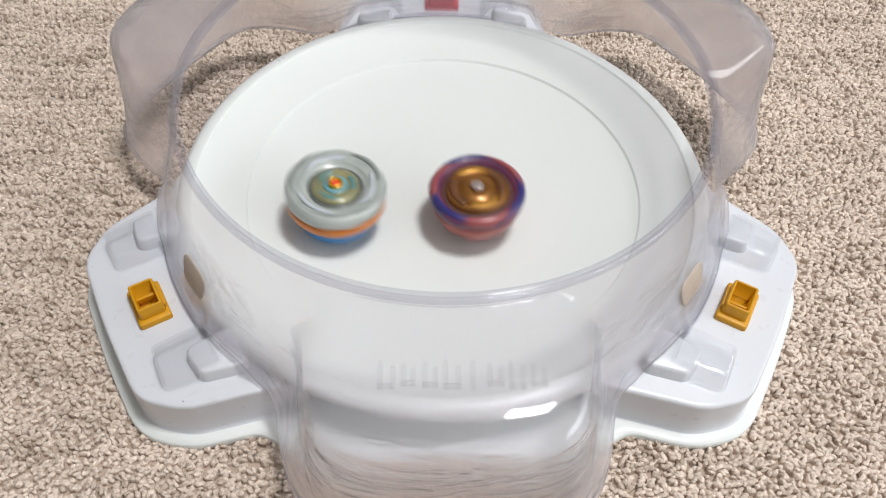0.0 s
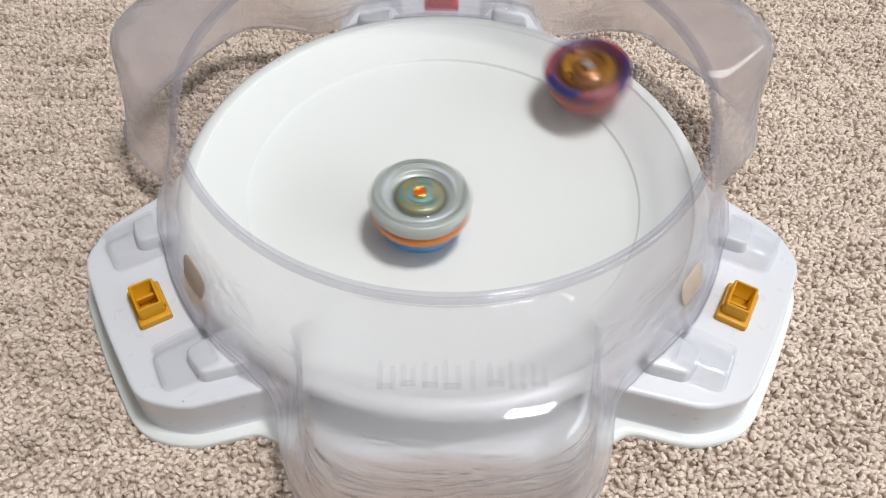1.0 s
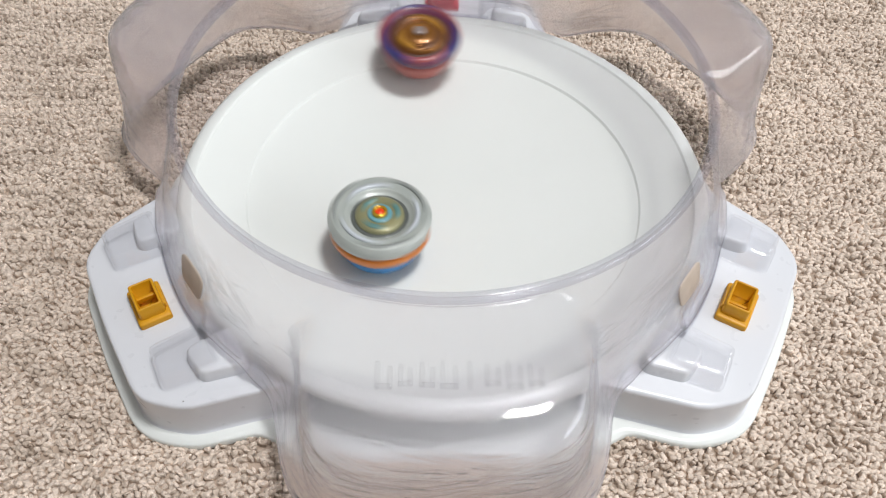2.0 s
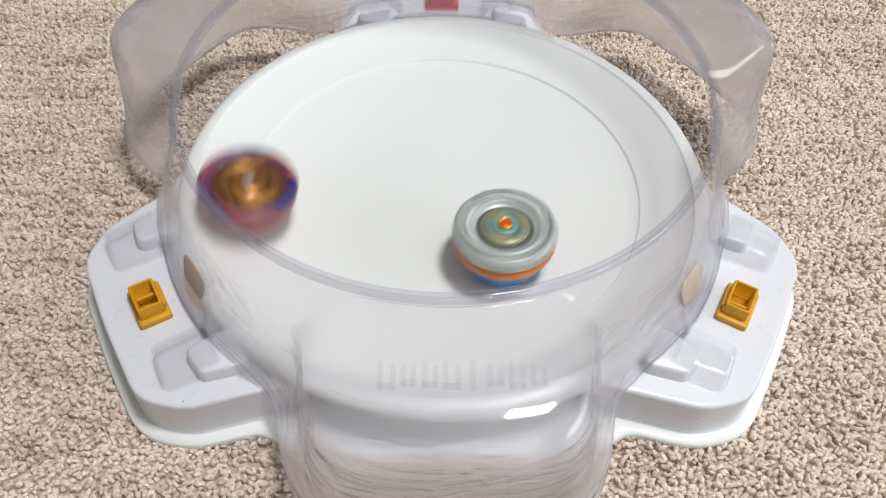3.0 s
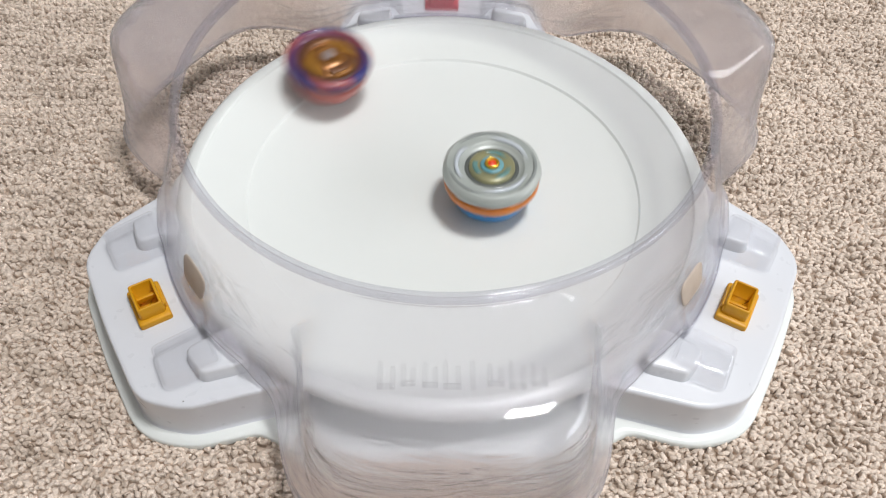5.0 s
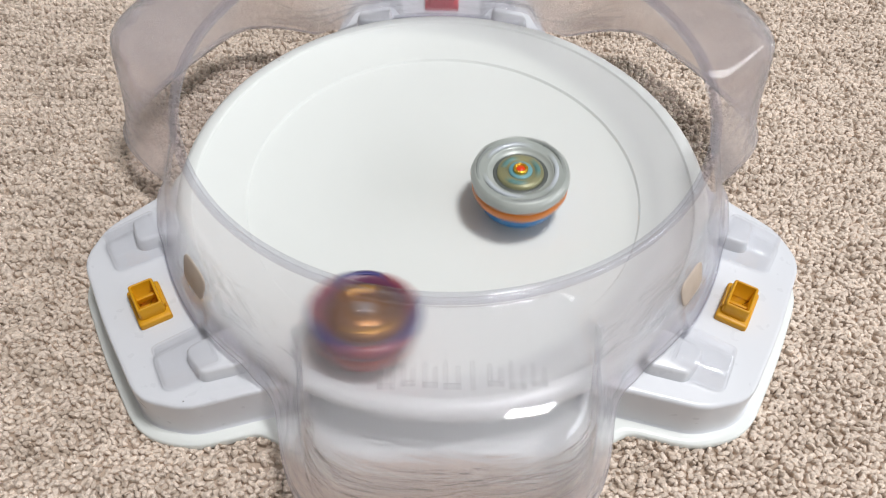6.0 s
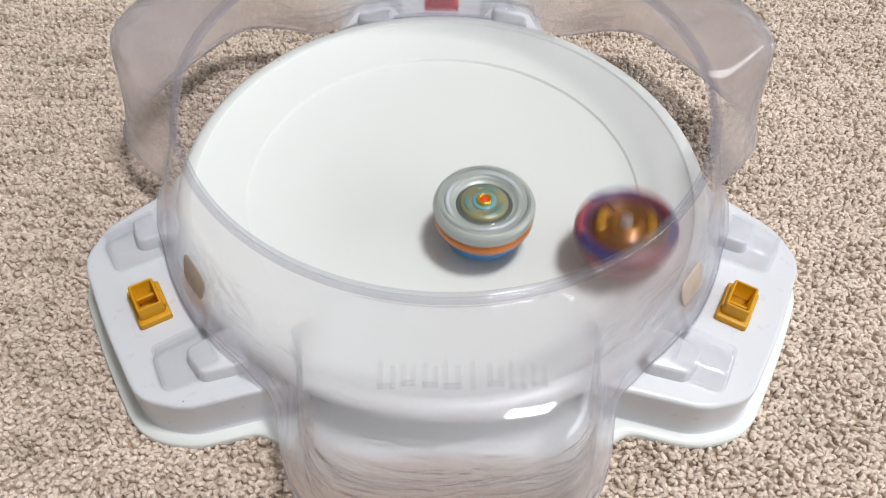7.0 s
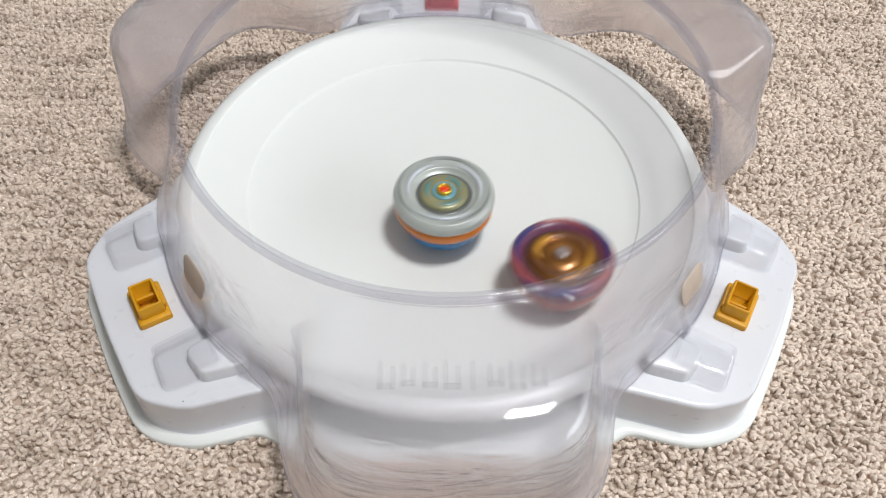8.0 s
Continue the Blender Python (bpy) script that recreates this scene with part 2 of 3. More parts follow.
carpet_loops()

# ---- the arena: a round white bowl with three platforms ----
TURN = 1.57
LOBES, POCKETS = (90, 210, 330), (30, 150, 270)
BOWL_LIP, PLATFORM = 0.1282, 0.0243


def bowl_height(r):
    """The dished floor, with a small moulded step at two radii."""
    step = 0.0013 * (min(1.0, max(0.0, (r - 0.0965) / 0.0004)) - 1.0) + 0.0008 * min(1.0, max(0.0, (r - 0.1202) / 0.0004))
    return 0.0149 + 0.0156 * (min(r, 0.1208) / 0.1208) ** 3 + step * min(1.0, max(0.0, r / 0.09))


LOBE = fillet([(0.105, -0.0658), (0.1515, -0.0535), (0.1665, -0.0400), (0.1680, 0.0), (0.1665, 0.0400), (0.1515, 0.0535), (0.105, 0.0658)], [0.001, 0.024, 0.020, 0.3, 0.020, 0.024, 0.001], 7)


def flange_reach():
    foot = grow(LOBE, 0.0070)
    rows = []
    for i in range(360 * 2):
        a = i / 2
        d = min((abs((a - c + 180) % 360 - 180), (a - c + 180) % 360 - 180) for c in LOBES)[1]
        near = min(1.0, max(0.0, (60 - abs(d)) / 25))
        rows.append(max(0.1335 + 0.0112 * near * near * (3 - 2 * near), reach(foot, radians(d)) if abs(d) < 45 else 0))
    rows = np.array(rows)
    out = sum(np.roll(rows, s) * math.exp(-(s / 3.0) ** 2) for s in range(-9, 10)) / sum(math.exp(-(s / 3.0) ** 2) for s in range(-9, 10))
    return out


def peg(parent, m, material, label):
    """A hollow rectangular socket on a stepped foot with a bar across it."""
    outer = fillet([(-0.0052, -0.0074), (0.0052, -0.0074), (0.0052, 0.0074), (-0.0052, 0.0074)], 0.0012, 4)
    edge = fillet([(-0.0070, -0.0103), (0.0070, -0.0103), (0.0070, 0.0103), (-0.0070, 0.0103)], 0.0014, 4)
    foot = loops_mesh([[(x, y, z) for x, y in grow(edge, g)] for g, z in ((0, 0), (0, 0.0022), (-0.0003, 0.0028), (-0.0008, 0.0030))] + [[(x, y, 0.0030) for x, y in grow(outer, 0.0002)]])
    ob = part("socket_foot", foot, material, parent, label, m)
    lv = [(0.0004, 0.0029), (0.0001, 0.0092), (-0.0003, 0.0097), (-0.0008, 0.0097), (-0.0011, 0.0092), (-0.0012, 0.0004)]
    part("socket_tube", raised(outer, lv), material, ob)
    part("socket_bar", box(0.0082, 0.0015, 0.0026, 0.0056, 0.0003), material, ob, m=pose(0, -0.0020, 0))
    part("socket_step", box(0.0014, 0.0110, 0.0029, 0.0060, 0.0004), material, ob, m=pose(-0.0058, 0, 0))
    return ob


def arena():
    base = tagged(new("battle_arena"), "white plastic spinning-top arena bowl standing on carpet", "toy arena")
    base.rotation_euler.z = radians(TURN)
    prof = [(0.0004, 0.0149)]
    prof += [(r, bowl_height(r)) for r in (0.012, 0.025, 0.04, 0.055, 0.07, 0.08, 0.09, 0.0950, 0.0962, 0.0965, 0.0969, 0.0972, 0.1000, 0.105, 0.110, 0.115, 0.1188, 0.1199, 0.1202, 0.1206, 0.1209)]
    prof += [(0.1220, 0.0313), (0.1250, 0.0312), (0.1268, 0.0303), (0.1281, 0.0291), (0.1286, 0.0274), (0.1285, 0.0262), (0.1276, 0.0256), (0.1188, 0.0248), (0.1178, 0.0236), (0.1174, 0.0120), (0.1172, 0.0022)]
    part("bowl", lathe(prof, 180), WHITE, base, "white dished floor with rounded lip")
    reachs = flange_reach()
    n = len(reachs)
    ang = [2 * math.pi * i / n for i in range(n)]
    lv = ((0.113, 0.0024, 0), (-0.004, 0.0024, 1), (-0.0008, 0.0022, 1), (0, 0.0014, 1), (0, -0.002, 1))
    loops = [[((reachs[i] * k + g) * math.cos(a), (reachs[i] * k + g) * math.sin(a), z) for i, a in enumerate(ang)] for g, z, k in lv]
    part("foot_flange", loops_mesh(loops), WHITE, base, "thin white flange resting on the carpet")
    for c in LOBES:
        lobe = part("platform", raised(LOBE, [(0.0022, 0.0022), (0.0013, 0.0028), (0.0008, 0.0045), (0.0003, 0.0222), (0.0, 0.0236), (-0.0006, 0.0241), (-0.0018, PLATFORM)]),
                    LOBE_WHITE, base, "raised white platform with rounded corners", pose(0, 0, 0, 0, 0, c))
        for s in (-1, 1):
            pad = fillet([(0.1215, -0.0095), (0.1425, -0.0078), (0.1405, 0.0068), (0.1215, 0.0115)] if s > 0 else [(0.1215, -0.0115), (0.1405, -0.0068), (0.1425, 0.0078), (0.1215, 0.0095)], 0.0042, 5)
            part("raised_pad", raised(pad, [(0.001, PLATFORM - 0.001), (0.0, PLATFORM + 0.0052), (-0.0007, PLATFORM + 0.0061), (-0.0014, PLATFORM + 0.0064)]),
                 LOBE_WHITE, lobe, m=pose(0, s * 0.0392, 0))
        peg(lobe, pose(0.1478, 0, PLATFORM), RED if c == 90 else YELLOW, "red hollow plastic socket" if c == 90 else "ochre yellow hollow plastic socket")
    return base


arena_base = arena()

# ---- the clear cover ----
POCKET = fillet([(0.09, -0.0735), (0.146, -0.0612), (0.1655, -0.0490), (0.1705, 0.0), (0.1655, 0.0490), (0.146, 0.0612), (0.09, 0.0735)],
                [0.001, 0.02, 0.018, 0.3, 0.018, 0.02, 0.001])


POCKET_TOP = fillet([(0.09, -0.0650), (0.144, -0.0555), (0.1635, -0.0430), (0.1685, 0.0), (0.1635, 0.0430), (0.144, 0.0555), (0.09, 0.0650)],
                    [0.001, 0.02, 0.018, 0.3, 0.018, 0.02, 0.001])


def smooth_round(values, spread):
    w = [math.exp(-(s / spread) ** 2) for s in range(-24, 25)]
    return sum(np.roll(values, s) * k for s, k in zip(range(-24, 25), w)) / sum(w)


def glide(points, steps):
    """A soft curve through (r, z) points."""
    pts = [Vector(p) for p in points]
    out = []
    for i in range(len(pts) - 1):
        a, b, c, d = pts[max(i - 1, 0)], pts[i], pts[i + 1], pts[min(i + 2, len(pts) - 1)]
        for j in range(steps):
            s = j / steps
            out.append(0.5 * ((2 * b) + (c - a) * s + (2 * a - 5 * b + 4 * c - d) * s * s + (3 * b - a - 3 * c + d) * s ** 3))
    return out + [pts[-1]]


def cover():
    thing = tagged(new("clear_cover"), "clear hazy plastic cover with three pockets on the white arena", "arena cover")
    thing.rotation_euler.z = radians(TURN)
    n = 720
    foot, roof = [], []
    for i in range(n):
        a = 360 * i / n
        d = min((abs((a - c + 180) % 360 - 180), (a - c + 180) % 360 - 180) for c in POCKETS)[1]
        foot.append(max(0.1335, 0 if abs(d) > 32 else reach(POCKET, radians(d))))
        roof.append(max(0.1262, 0 if abs(d) > 30 else reach(POCKET_TOP, radians(d))))
    foot, roof = smooth_round(np.array(foot), 6), smooth_round(np.array(roof), 10)
    side = np.array([min(abs((360 * i / n - c + 180) % 360 - 180) for c in LOBES) for i in range(n)])
    low = smooth_round(np.where(foot > 0.1375, 0.0215, np.where((side > 11) & (side < 24), PLATFORM + 0.0104, PLATFORM + 0.0016)), 3)
    columns = []
    for i in range(n):
        a = 2 * math.pi * i / n
        rt, rb = roof[i], foot[i]
        out = min(1.0, (rt - 0.1262) / 0.040)
        soft = 0.002 + 0.012 * out
        cone = [(0.1136, 0.0905), (0.1155, 0.0846), (0.1180, 0.0770), (0.1204, 0.0696), (0.1224, 0.0635), (0.1240, 0.0585), (0.1262, 0.0520), (0.1288, 0.0440)]
        hood = [(0.1136, 0.0905), (0.1143, 0.0878), (0.1165, 0.0869), (0.1165 + (rt - soft - 0.1165) * 0.5, 0.0860), (rt - soft, 0.0850), (rt - soft * 0.3, 0.0806), (rt, 0.0715), (rt + (rb - rt) * 0.5, 0.0460)]
        k = out * out * (3 - 2 * out)
        col = glide([(a0 + (b0 - a0) * k, a1 + (b1 - a1) * k) for (a0, a1), (b0, b1) in zip(cone, hood)] +
                    [(rb, low[i] + 0.003), (rb + 0.0008, low[i] + 0.0006), (rb + 0.0012 + 0.0024 * out, low[i])], 4)
        columns.append([(p.x * math.cos(a), p.x * math.sin(a), p.y) for p in col])
    loops = list(map(list, zip(*columns)))
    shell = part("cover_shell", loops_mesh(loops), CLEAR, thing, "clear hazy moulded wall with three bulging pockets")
    sol = shell.modifiers.new("thickness", "SOLIDIFY")
    sol.thickness, sol.offset = 0.0016, 0.0
    part("cover_rim", lathe([(0.1118, 0.0890), (0.1115, 0.0905), (0.1120, 0.0922), (0.1136, 0.0929), (0.1152, 0.0922), (0.1158, 0.0905), (0.1153, 0.0890), (0.1136, 0.0886), (0.1118, 0.0890)], 200),
         RIM_CLEAR, thing, "thick rounded clear rim")
    for c in LOBES:
        for s in (-1, 1):
            o = fillet([(0.1300, -0.0105), (0.1542, -0.0085), (0.1542, 0.0085), (0.1300, 0.0105)], 0.003, 5)
            tab = part("cover_tab", raised(o, [(0.0014, PLATFORM + 0.0006), (0.0006, PLATFORM + 0.0012), (0, PLATFORM + 0.0086), (-0.0010, PLATFORM + 0.0098), (-0.0024, PLATFORM + 0.0102)]), TAB_CLEAR, thing,
                       "clear rounded tab over the platform", pose(0, 0, 0, 0, 0, c) @ pose(0, s * 0.0395, 0, 0, 0, -s * 2))
            tab.modifiers.new("thickness", "SOLIDIFY").thickness = 0.0012
    for c in LOBES:
        # the bead along the foot of the wall between two tabs
        arc = [radians(c - 12.2 + 24.4 * i / 30) for i in range(31)]
        prof = [(0.1336, PLATFORM + 0.0003), (0.1336, PLATFORM + 0.0019), (0.1342, PLATFORM + 0.0025), (0.1352, PLATFORM + 0.0024), (0.1358, PLATFORM + 0.0017), (0.1359, PLATFORM + 0.0003)]
        part("foot_bead", loops_mesh([[(r * math.cos(b), r * math.sin(b), z) for r, z in prof] for b in arc], True, True), RIM_CLEAR, thing, "clear rounded bead along the foot")
    # thin tan ovals added for the brown patches in the clear wall
    for a in (218.2, 323.2):
        o = fillet([(-0.0070, -0.0100), (0.0070, -0.0080), (0.0070, 0.0080), (-0.0070, 0.0100)], 0.005, 6)
        part("tan_patch", raised(o, [(0, 0), (0, 0.0004), (-0.0006, 0.0007)]), TAN, thing, "tan oval patch on the clear wall",
             pose(0, 0, 0, 0, 0, a - TURN) @ pose(0.1277, 0, 0.0500, 0, 72, 0))
    # the moulded lettering across the front pocket, as plain raised bars
    for i, (w, h) in enumerate(((0.0055, 0.0095), (0.0045, 0.0075), (0.0048, 0.0085), (0.0055, 0.0095), (0.0020, 0.0095), (0.0050, 0.0075), (0.0052, 0.0095), (0.0050, 0.0075))):
        x = -0.0240 + i * 0.0070
        mark = [(-w / 2 + 0.0007, 0, 0.0014, h), (w / 2 - 0.0007, -h * 0.1, 0.0014, h * 0.8), (0, -h / 2 + 0.0008, w, 0.0013)]
        for mx, my, mw, mh in mark[:1] if w < 0.003 else mark:
            o = fillet([(-mw / 2, -mh / 2), (mw / 2, -mh / 2), (mw / 2, mh / 2), (-mw / 2, mh / 2)], 0.0005, 4)
            part("raised_mark", raised(o, [(0.0002, -0.0004), (0, 0.0008), (-0.0003, 0.0011)]), TAB_CLEAR, thing, m=pose(x + mx + 0.0034, my - 0.1404, 0.0866, 2, 0, 0))
    return thing


clear_cover = cover()


def flecks():
    """Specks of dirt on the white platform and the bowl's lip."""
    dirt = plastic("dirt", (0.05, 0.04, 0.035), (0.10, 0.08, 0.06), 0.8, 300, 0.2)
    for x, y, z, size in ((0.1583, -0.0640, PLATFORM + 0.0001, 0.00045), (-0.0905, 0.0838, 0.0312, 0.00035), (-0.0885, 0.0862, 0.0313, 0.0003), (-0.1050, -0.1190, PLATFORM + 0.0001, 0.0003)):
        bm = bmesh.new()
        bmesh.ops.create_icosphere(bm, subdivisions=1, radius=size)
        part("dirt_speck", bm, dirt, arena_base, "dark speck of dirt", pose(x, y, z, 0, 0, 40) @ Matrix.Diagonal((1.5, 0.8, 0.35, 1)))


flecks()


# ---- the two spinning tops ----
def flutes(count, depth, r0):
    return lambda a, r, z: 1 + (depth * math.sin(count * a) if r > r0 else 0.0)


def sector_ring(profile, a0, a1, n=14):
    """A piece of a turned ring between two angles, closed at its ends."""
    loops = [[(r * math.cos(a0 + (a1 - a0) * i / n), r * math.sin(a0 + (a1 - a0) * i / n), z) for r, z in profile] for i in range(n + 1)]
    return loops_mesh(loops, True, True)


def pod(name, colour, colour2, rough, metal=0.0, **kw):
    return plastic(name, colour, colour2, rough, 85, 0.05, metal, 0.3, **kw)


def grey_top():
    t = tagged(new("spinning_top"), "grey spinning top with orange ring and blue base, spinning", "spinning top", "tops in the arena")
    silver = pod("silver_grey_layer", (0.20, 0.23, 0.22), (0.62, 0.65, 0.61), 0.34, 0.1)
    pale = pod("pale_glint_arc", (0.40, 0.44, 0.47), (0.66, 0.70, 0.75), 0.30, 0.05)
    olive = pod("olive_core", (0.01, 0.05, 0.05), (0.50, 0.45, 0.22), 0.32, 0.2)
    dark = pod("dark_groove", (0.07, 0.08, 0.075), (0.11, 0.12, 0.11), 0.45)
    slate = pod("slate_streak_arc", (0.16, 0.18, 0.17), (0.30, 0.32, 0.31), 0.35)
    teal = pod("teal_core", (0.0, 0.16, 0.24), (0.26, 0.48, 0.50), 0.32)
    inlay = pod("grey_green_inlay", (0.02, 0.14, 0.15), (0.20, 0.32, 0.28), 0.30)
    gold = pod("gold_bolt", (0.75, 0.42, 0.03), (0.85, 0.52, 0.06), 0.22, 0.8)
    hot = pod("red_bolt_centre", (0.65, 0.03, 0.01), (0.75, 0.06, 0.01), 0.3)
    orange = pod("orange_ring", (0.52, 0.13, 0.01), (0.72, 0.23, 0.02), 0.35)
    blue = pod("blue_driver", (0.012, 0.16, 0.42), (0.02, 0.22, 0.50), 0.35)
    ridges = [(0.0217 - 0.00045 * q, 0.0276 - 0.00008 * q + (0.0004 if q % 2 else -0.0004)) for q in range(15)]
    body = part("layer", lathe([(0.0135, 0.0205), (0.0222, 0.0206), (0.0233, 0.0220), (0.0236, 0.0245), (0.0229, 0.0268)] + ridges + [(0.0134, 0.0250), (0.0118, 0.0246)],
                               120, flutes(9, 0.012, 0.0218)), silver, t, "silver grey outer layer, blurred by spin")
    part("groove", lathe([(0.0136, 0.0244), (0.0128, 0.0252), (0.0112, 0.0252), (0.0104, 0.0244)], 90), dark, body, "dark groove")
    part("core", lathe([(0.0112, 0.0246), (0.0110, 0.0262), (0.0100, 0.0269), (0.0062, 0.0270), (0.0052, 0.0266)], 90), olive, body, "olive grey core")
    part("core_ring", lathe([(0.0058, 0.0266), (0.0054, 0.0274), (0.0044, 0.0276), (0.0032, 0.0271)], 60), teal, body, "teal ring round the bolt")
    part("bolt", lathe([(0.0036, 0.0268), (0.0035, 0.0286), (0.0029, 0.0291), (0.0023, 0.0288), (0.0020, 0.0280)], 48), gold, body, "golden centre bolt")
    part("bolt_centre", lathe([(0.0022, 0.0274), (0.0021, 0.0282), (0.0004, 0.0284)], 36), hot, body, "red bolt centre")
    for i in range(3):
        a = i * 2 * math.pi / 3
        # pale arcs put spinning glints into the colour; slate arcs set them off
        part("blade", sector_ring([(0.0160, 0.0264), (0.0161, 0.0277), (0.0180, 0.0280), (0.0181, 0.0266)], a, a + 1.1), pale, body, "pale bluish arc coloured as a glint streak")
        part("blade", sector_ring([(0.0196, 0.0268), (0.0197, 0.0283), (0.0212, 0.0281), (0.0216, 0.0268)], a + 0.9, a + 1.9), slate, body, "slate grey arc between the glint streaks")
        part("inlay", sector_ring([(0.0068, 0.0266), (0.0070, 0.0273), (0.0092, 0.0273), (0.0096, 0.0266)], a + 0.4, a + 1.4), inlay, body, "grey green inlay")
    part("disc", lathe([(0.0130, 0.0128), (0.0195, 0.0134), (0.0222, 0.0150), (0.0231, 0.0172), (0.0232, 0.0202), (0.0215, 0.0214)], 120, flutes(6, 0.008, 0.02)), orange, body, "orange ring under the layer")
    part("driver", lathe([(0.0012, 0.0), (0.0030, 0.0006), (0.0040, 0.0018), (0.0090, 0.0026), (0.0160, 0.0040), (0.0184, 0.0064), (0.0190, 0.0105), (0.0180, 0.0140)], 80), blue, body, "blue tapered base with a narrow tip")
    return t, body


def red_top():
    t = tagged(new("spinning_top"), "purple and red spinning top with bronze centre, leaning as it circles", "spinning top", "tops in the arena")
    purple = pod("purple_layer", (0.02, 0.012, 0.09), (0.26, 0.06, 0.07), 0.34)
    navy = pod("blue_blade", (0.015, 0.015, 0.11), (0.05, 0.04, 0.19), 0.32)
    maroon = pod("maroon_blade", (0.26, 0.05, 0.06), (0.34, 0.08, 0.08), 0.35)
    rose = pod("salmon_skirt", (0.16, 0.03, 0.035), (0.62, 0.17, 0.13), 0.38)
    dark = pod("dark_recess", (0.06, 0.025, 0.02), (0.10, 0.04, 0.03), 0.5)
    bronze = pod("bronze_core", (0.07, 0.020, 0.004), (0.40, 0.17, 0.028), 0.34, 0.5)
    copper = pod("copper_core", (0.05, 0.012, 0.004), (0.42, 0.16, 0.03), 0.32, 0.6)
    gilt = pod("gilt_plate", (0.34, 0.15, 0.015), (0.52, 0.26, 0.03), 0.32, 0.4)
    umber = pod("umber_plate", (0.10, 0.035, 0.012), (0.18, 0.07, 0.02), 0.4, 0.2)
    steel = pod("pale_bolt", (0.26, 0.21, 0.20), (0.42, 0.36, 0.34), 0.3, 0.4)
    body = part("layer", lathe([(0.0150, 0.0195), (0.0208, 0.0196), (0.0219, 0.0212), (0.0220, 0.0238), (0.0212, 0.0254), (0.0196, 0.0260), (0.0178, 0.0256), (0.0168, 0.0240), (0.0160, 0.0232)],
                               120, flutes(5, 0.018, 0.020)), purple, t, "dark purple outer layer")
    for i in range(3):
        a = i * 2 * math.pi / 3
        pr = [(0.0184, 0.0254), (0.0186, 0.0266), (0.0200, 0.0264), (0.0214, 0.0254), (0.0222, 0.0234), (0.0212, 0.0226)]
        part("blade", sector_ring(pr, a, a + 1.0), navy, body, "deep blue blade")
        part("blade", sector_ring(pr, a + 1.05, a + 2.0), maroon, body, "maroon blade")
    for i in range(2):
        a = i * math.pi
        plate = [(0.0088, 0.0254), (0.0090, 0.0266), (0.0124, 0.0268), (0.0130, 0.0262)]
        part("core_plate", sector_ring(plate, a, a + 1.1), gilt, body, "yellow gold plate on the core")
        part("core_plate", sector_ring(plate, a + 1.5, a + 2.9), umber, body, "dark brown plate on the core")
    part("recess", lathe([(0.0174, 0.0226), (0.0160, 0.0236), (0.0140, 0.0236), (0.0130, 0.0230)], 90), dark, body, "dark recess")
    part("core", lathe([(0.0146, 0.0232), (0.0143, 0.0250), (0.0130, 0.0262), (0.0112, 0.0263), (0.0104, 0.0256), (0.0092, 0.0253), (0.0082, 0.0258), (0.0066, 0.0267), (0.0050, 0.0270), (0.0036, 0.0262)],
                       90, flutes(3, 0.02, 0.011)), bronze, body, "bronze domed core")
    part("core_ring", lathe([(0.0106, 0.0252), (0.0102, 0.0262), (0.0088, 0.0262), (0.0084, 0.0252)], 60), copper, body, "copper ring")
    part("bolt", lathe([(0.0034, 0.0258), (0.0031, 0.0277), (0.0022, 0.0281), (0.0005, 0.0279)], 6), steel, body, "pale metal bolt")
    part("disc", lathe([(0.0110, 0.0046), (0.0160, 0.0056), (0.0182, 0.0092), (0.0204, 0.0150), (0.0214, 0.0188), (0.0200, 0.0200)], 100, flutes(8, 0.012, 0.015)), rose, body, "salmon red skirt")
    part("driver", lathe([(0.0014, 0.0), (0.0036, 0.0006), (0.0046, 0.0020), (0.0080, 0.0030), (0.0118, 0.0040), (0.0128, 0.0054)], 70), maroon, body, "dark red tapered tip")
    body.scale = (1.03, 1.03, 0.95)
    return t, body


grey, grey_body = grey_top()
red, red_body = red_top()


# ---- what moves ----
def on_bowl(x, y, height=0.028, lean_at_rim=7.5):
    """A top whose button is over (x, y): it leans to the middle as the bowl rises."""
    r = math.hypot(x, y)
    lean = radians(lean_at_rim) * (r / 0.09) ** 1.5
    away = Vector((x / max(r, 1e-6), y / max(r, 1e-6), 0))
    up = (Vector((0, 0, 1)) * math.cos(lean) - away * math.sin(lean)).normalized()
    tip = Vector((x, y, 0)) - up * height
    tip.z = bowl_height(math.hypot(tip.x, tip.y)) + 0.0002 + 0.0016 * math.sin(lean)
    turn = Vector((0, 0, 1)).rotation_difference(up).to_matrix().to_4x4()
    return Matrix.Translation(tip) @ turn


def spin(body, step):
    """A steady whirl about the top's own axis."""
    walk(body, [(i / (2 * FPS), pose(0, 0, 0, 0, 0, step * i)) for i in range(16 * FPS + 1)])


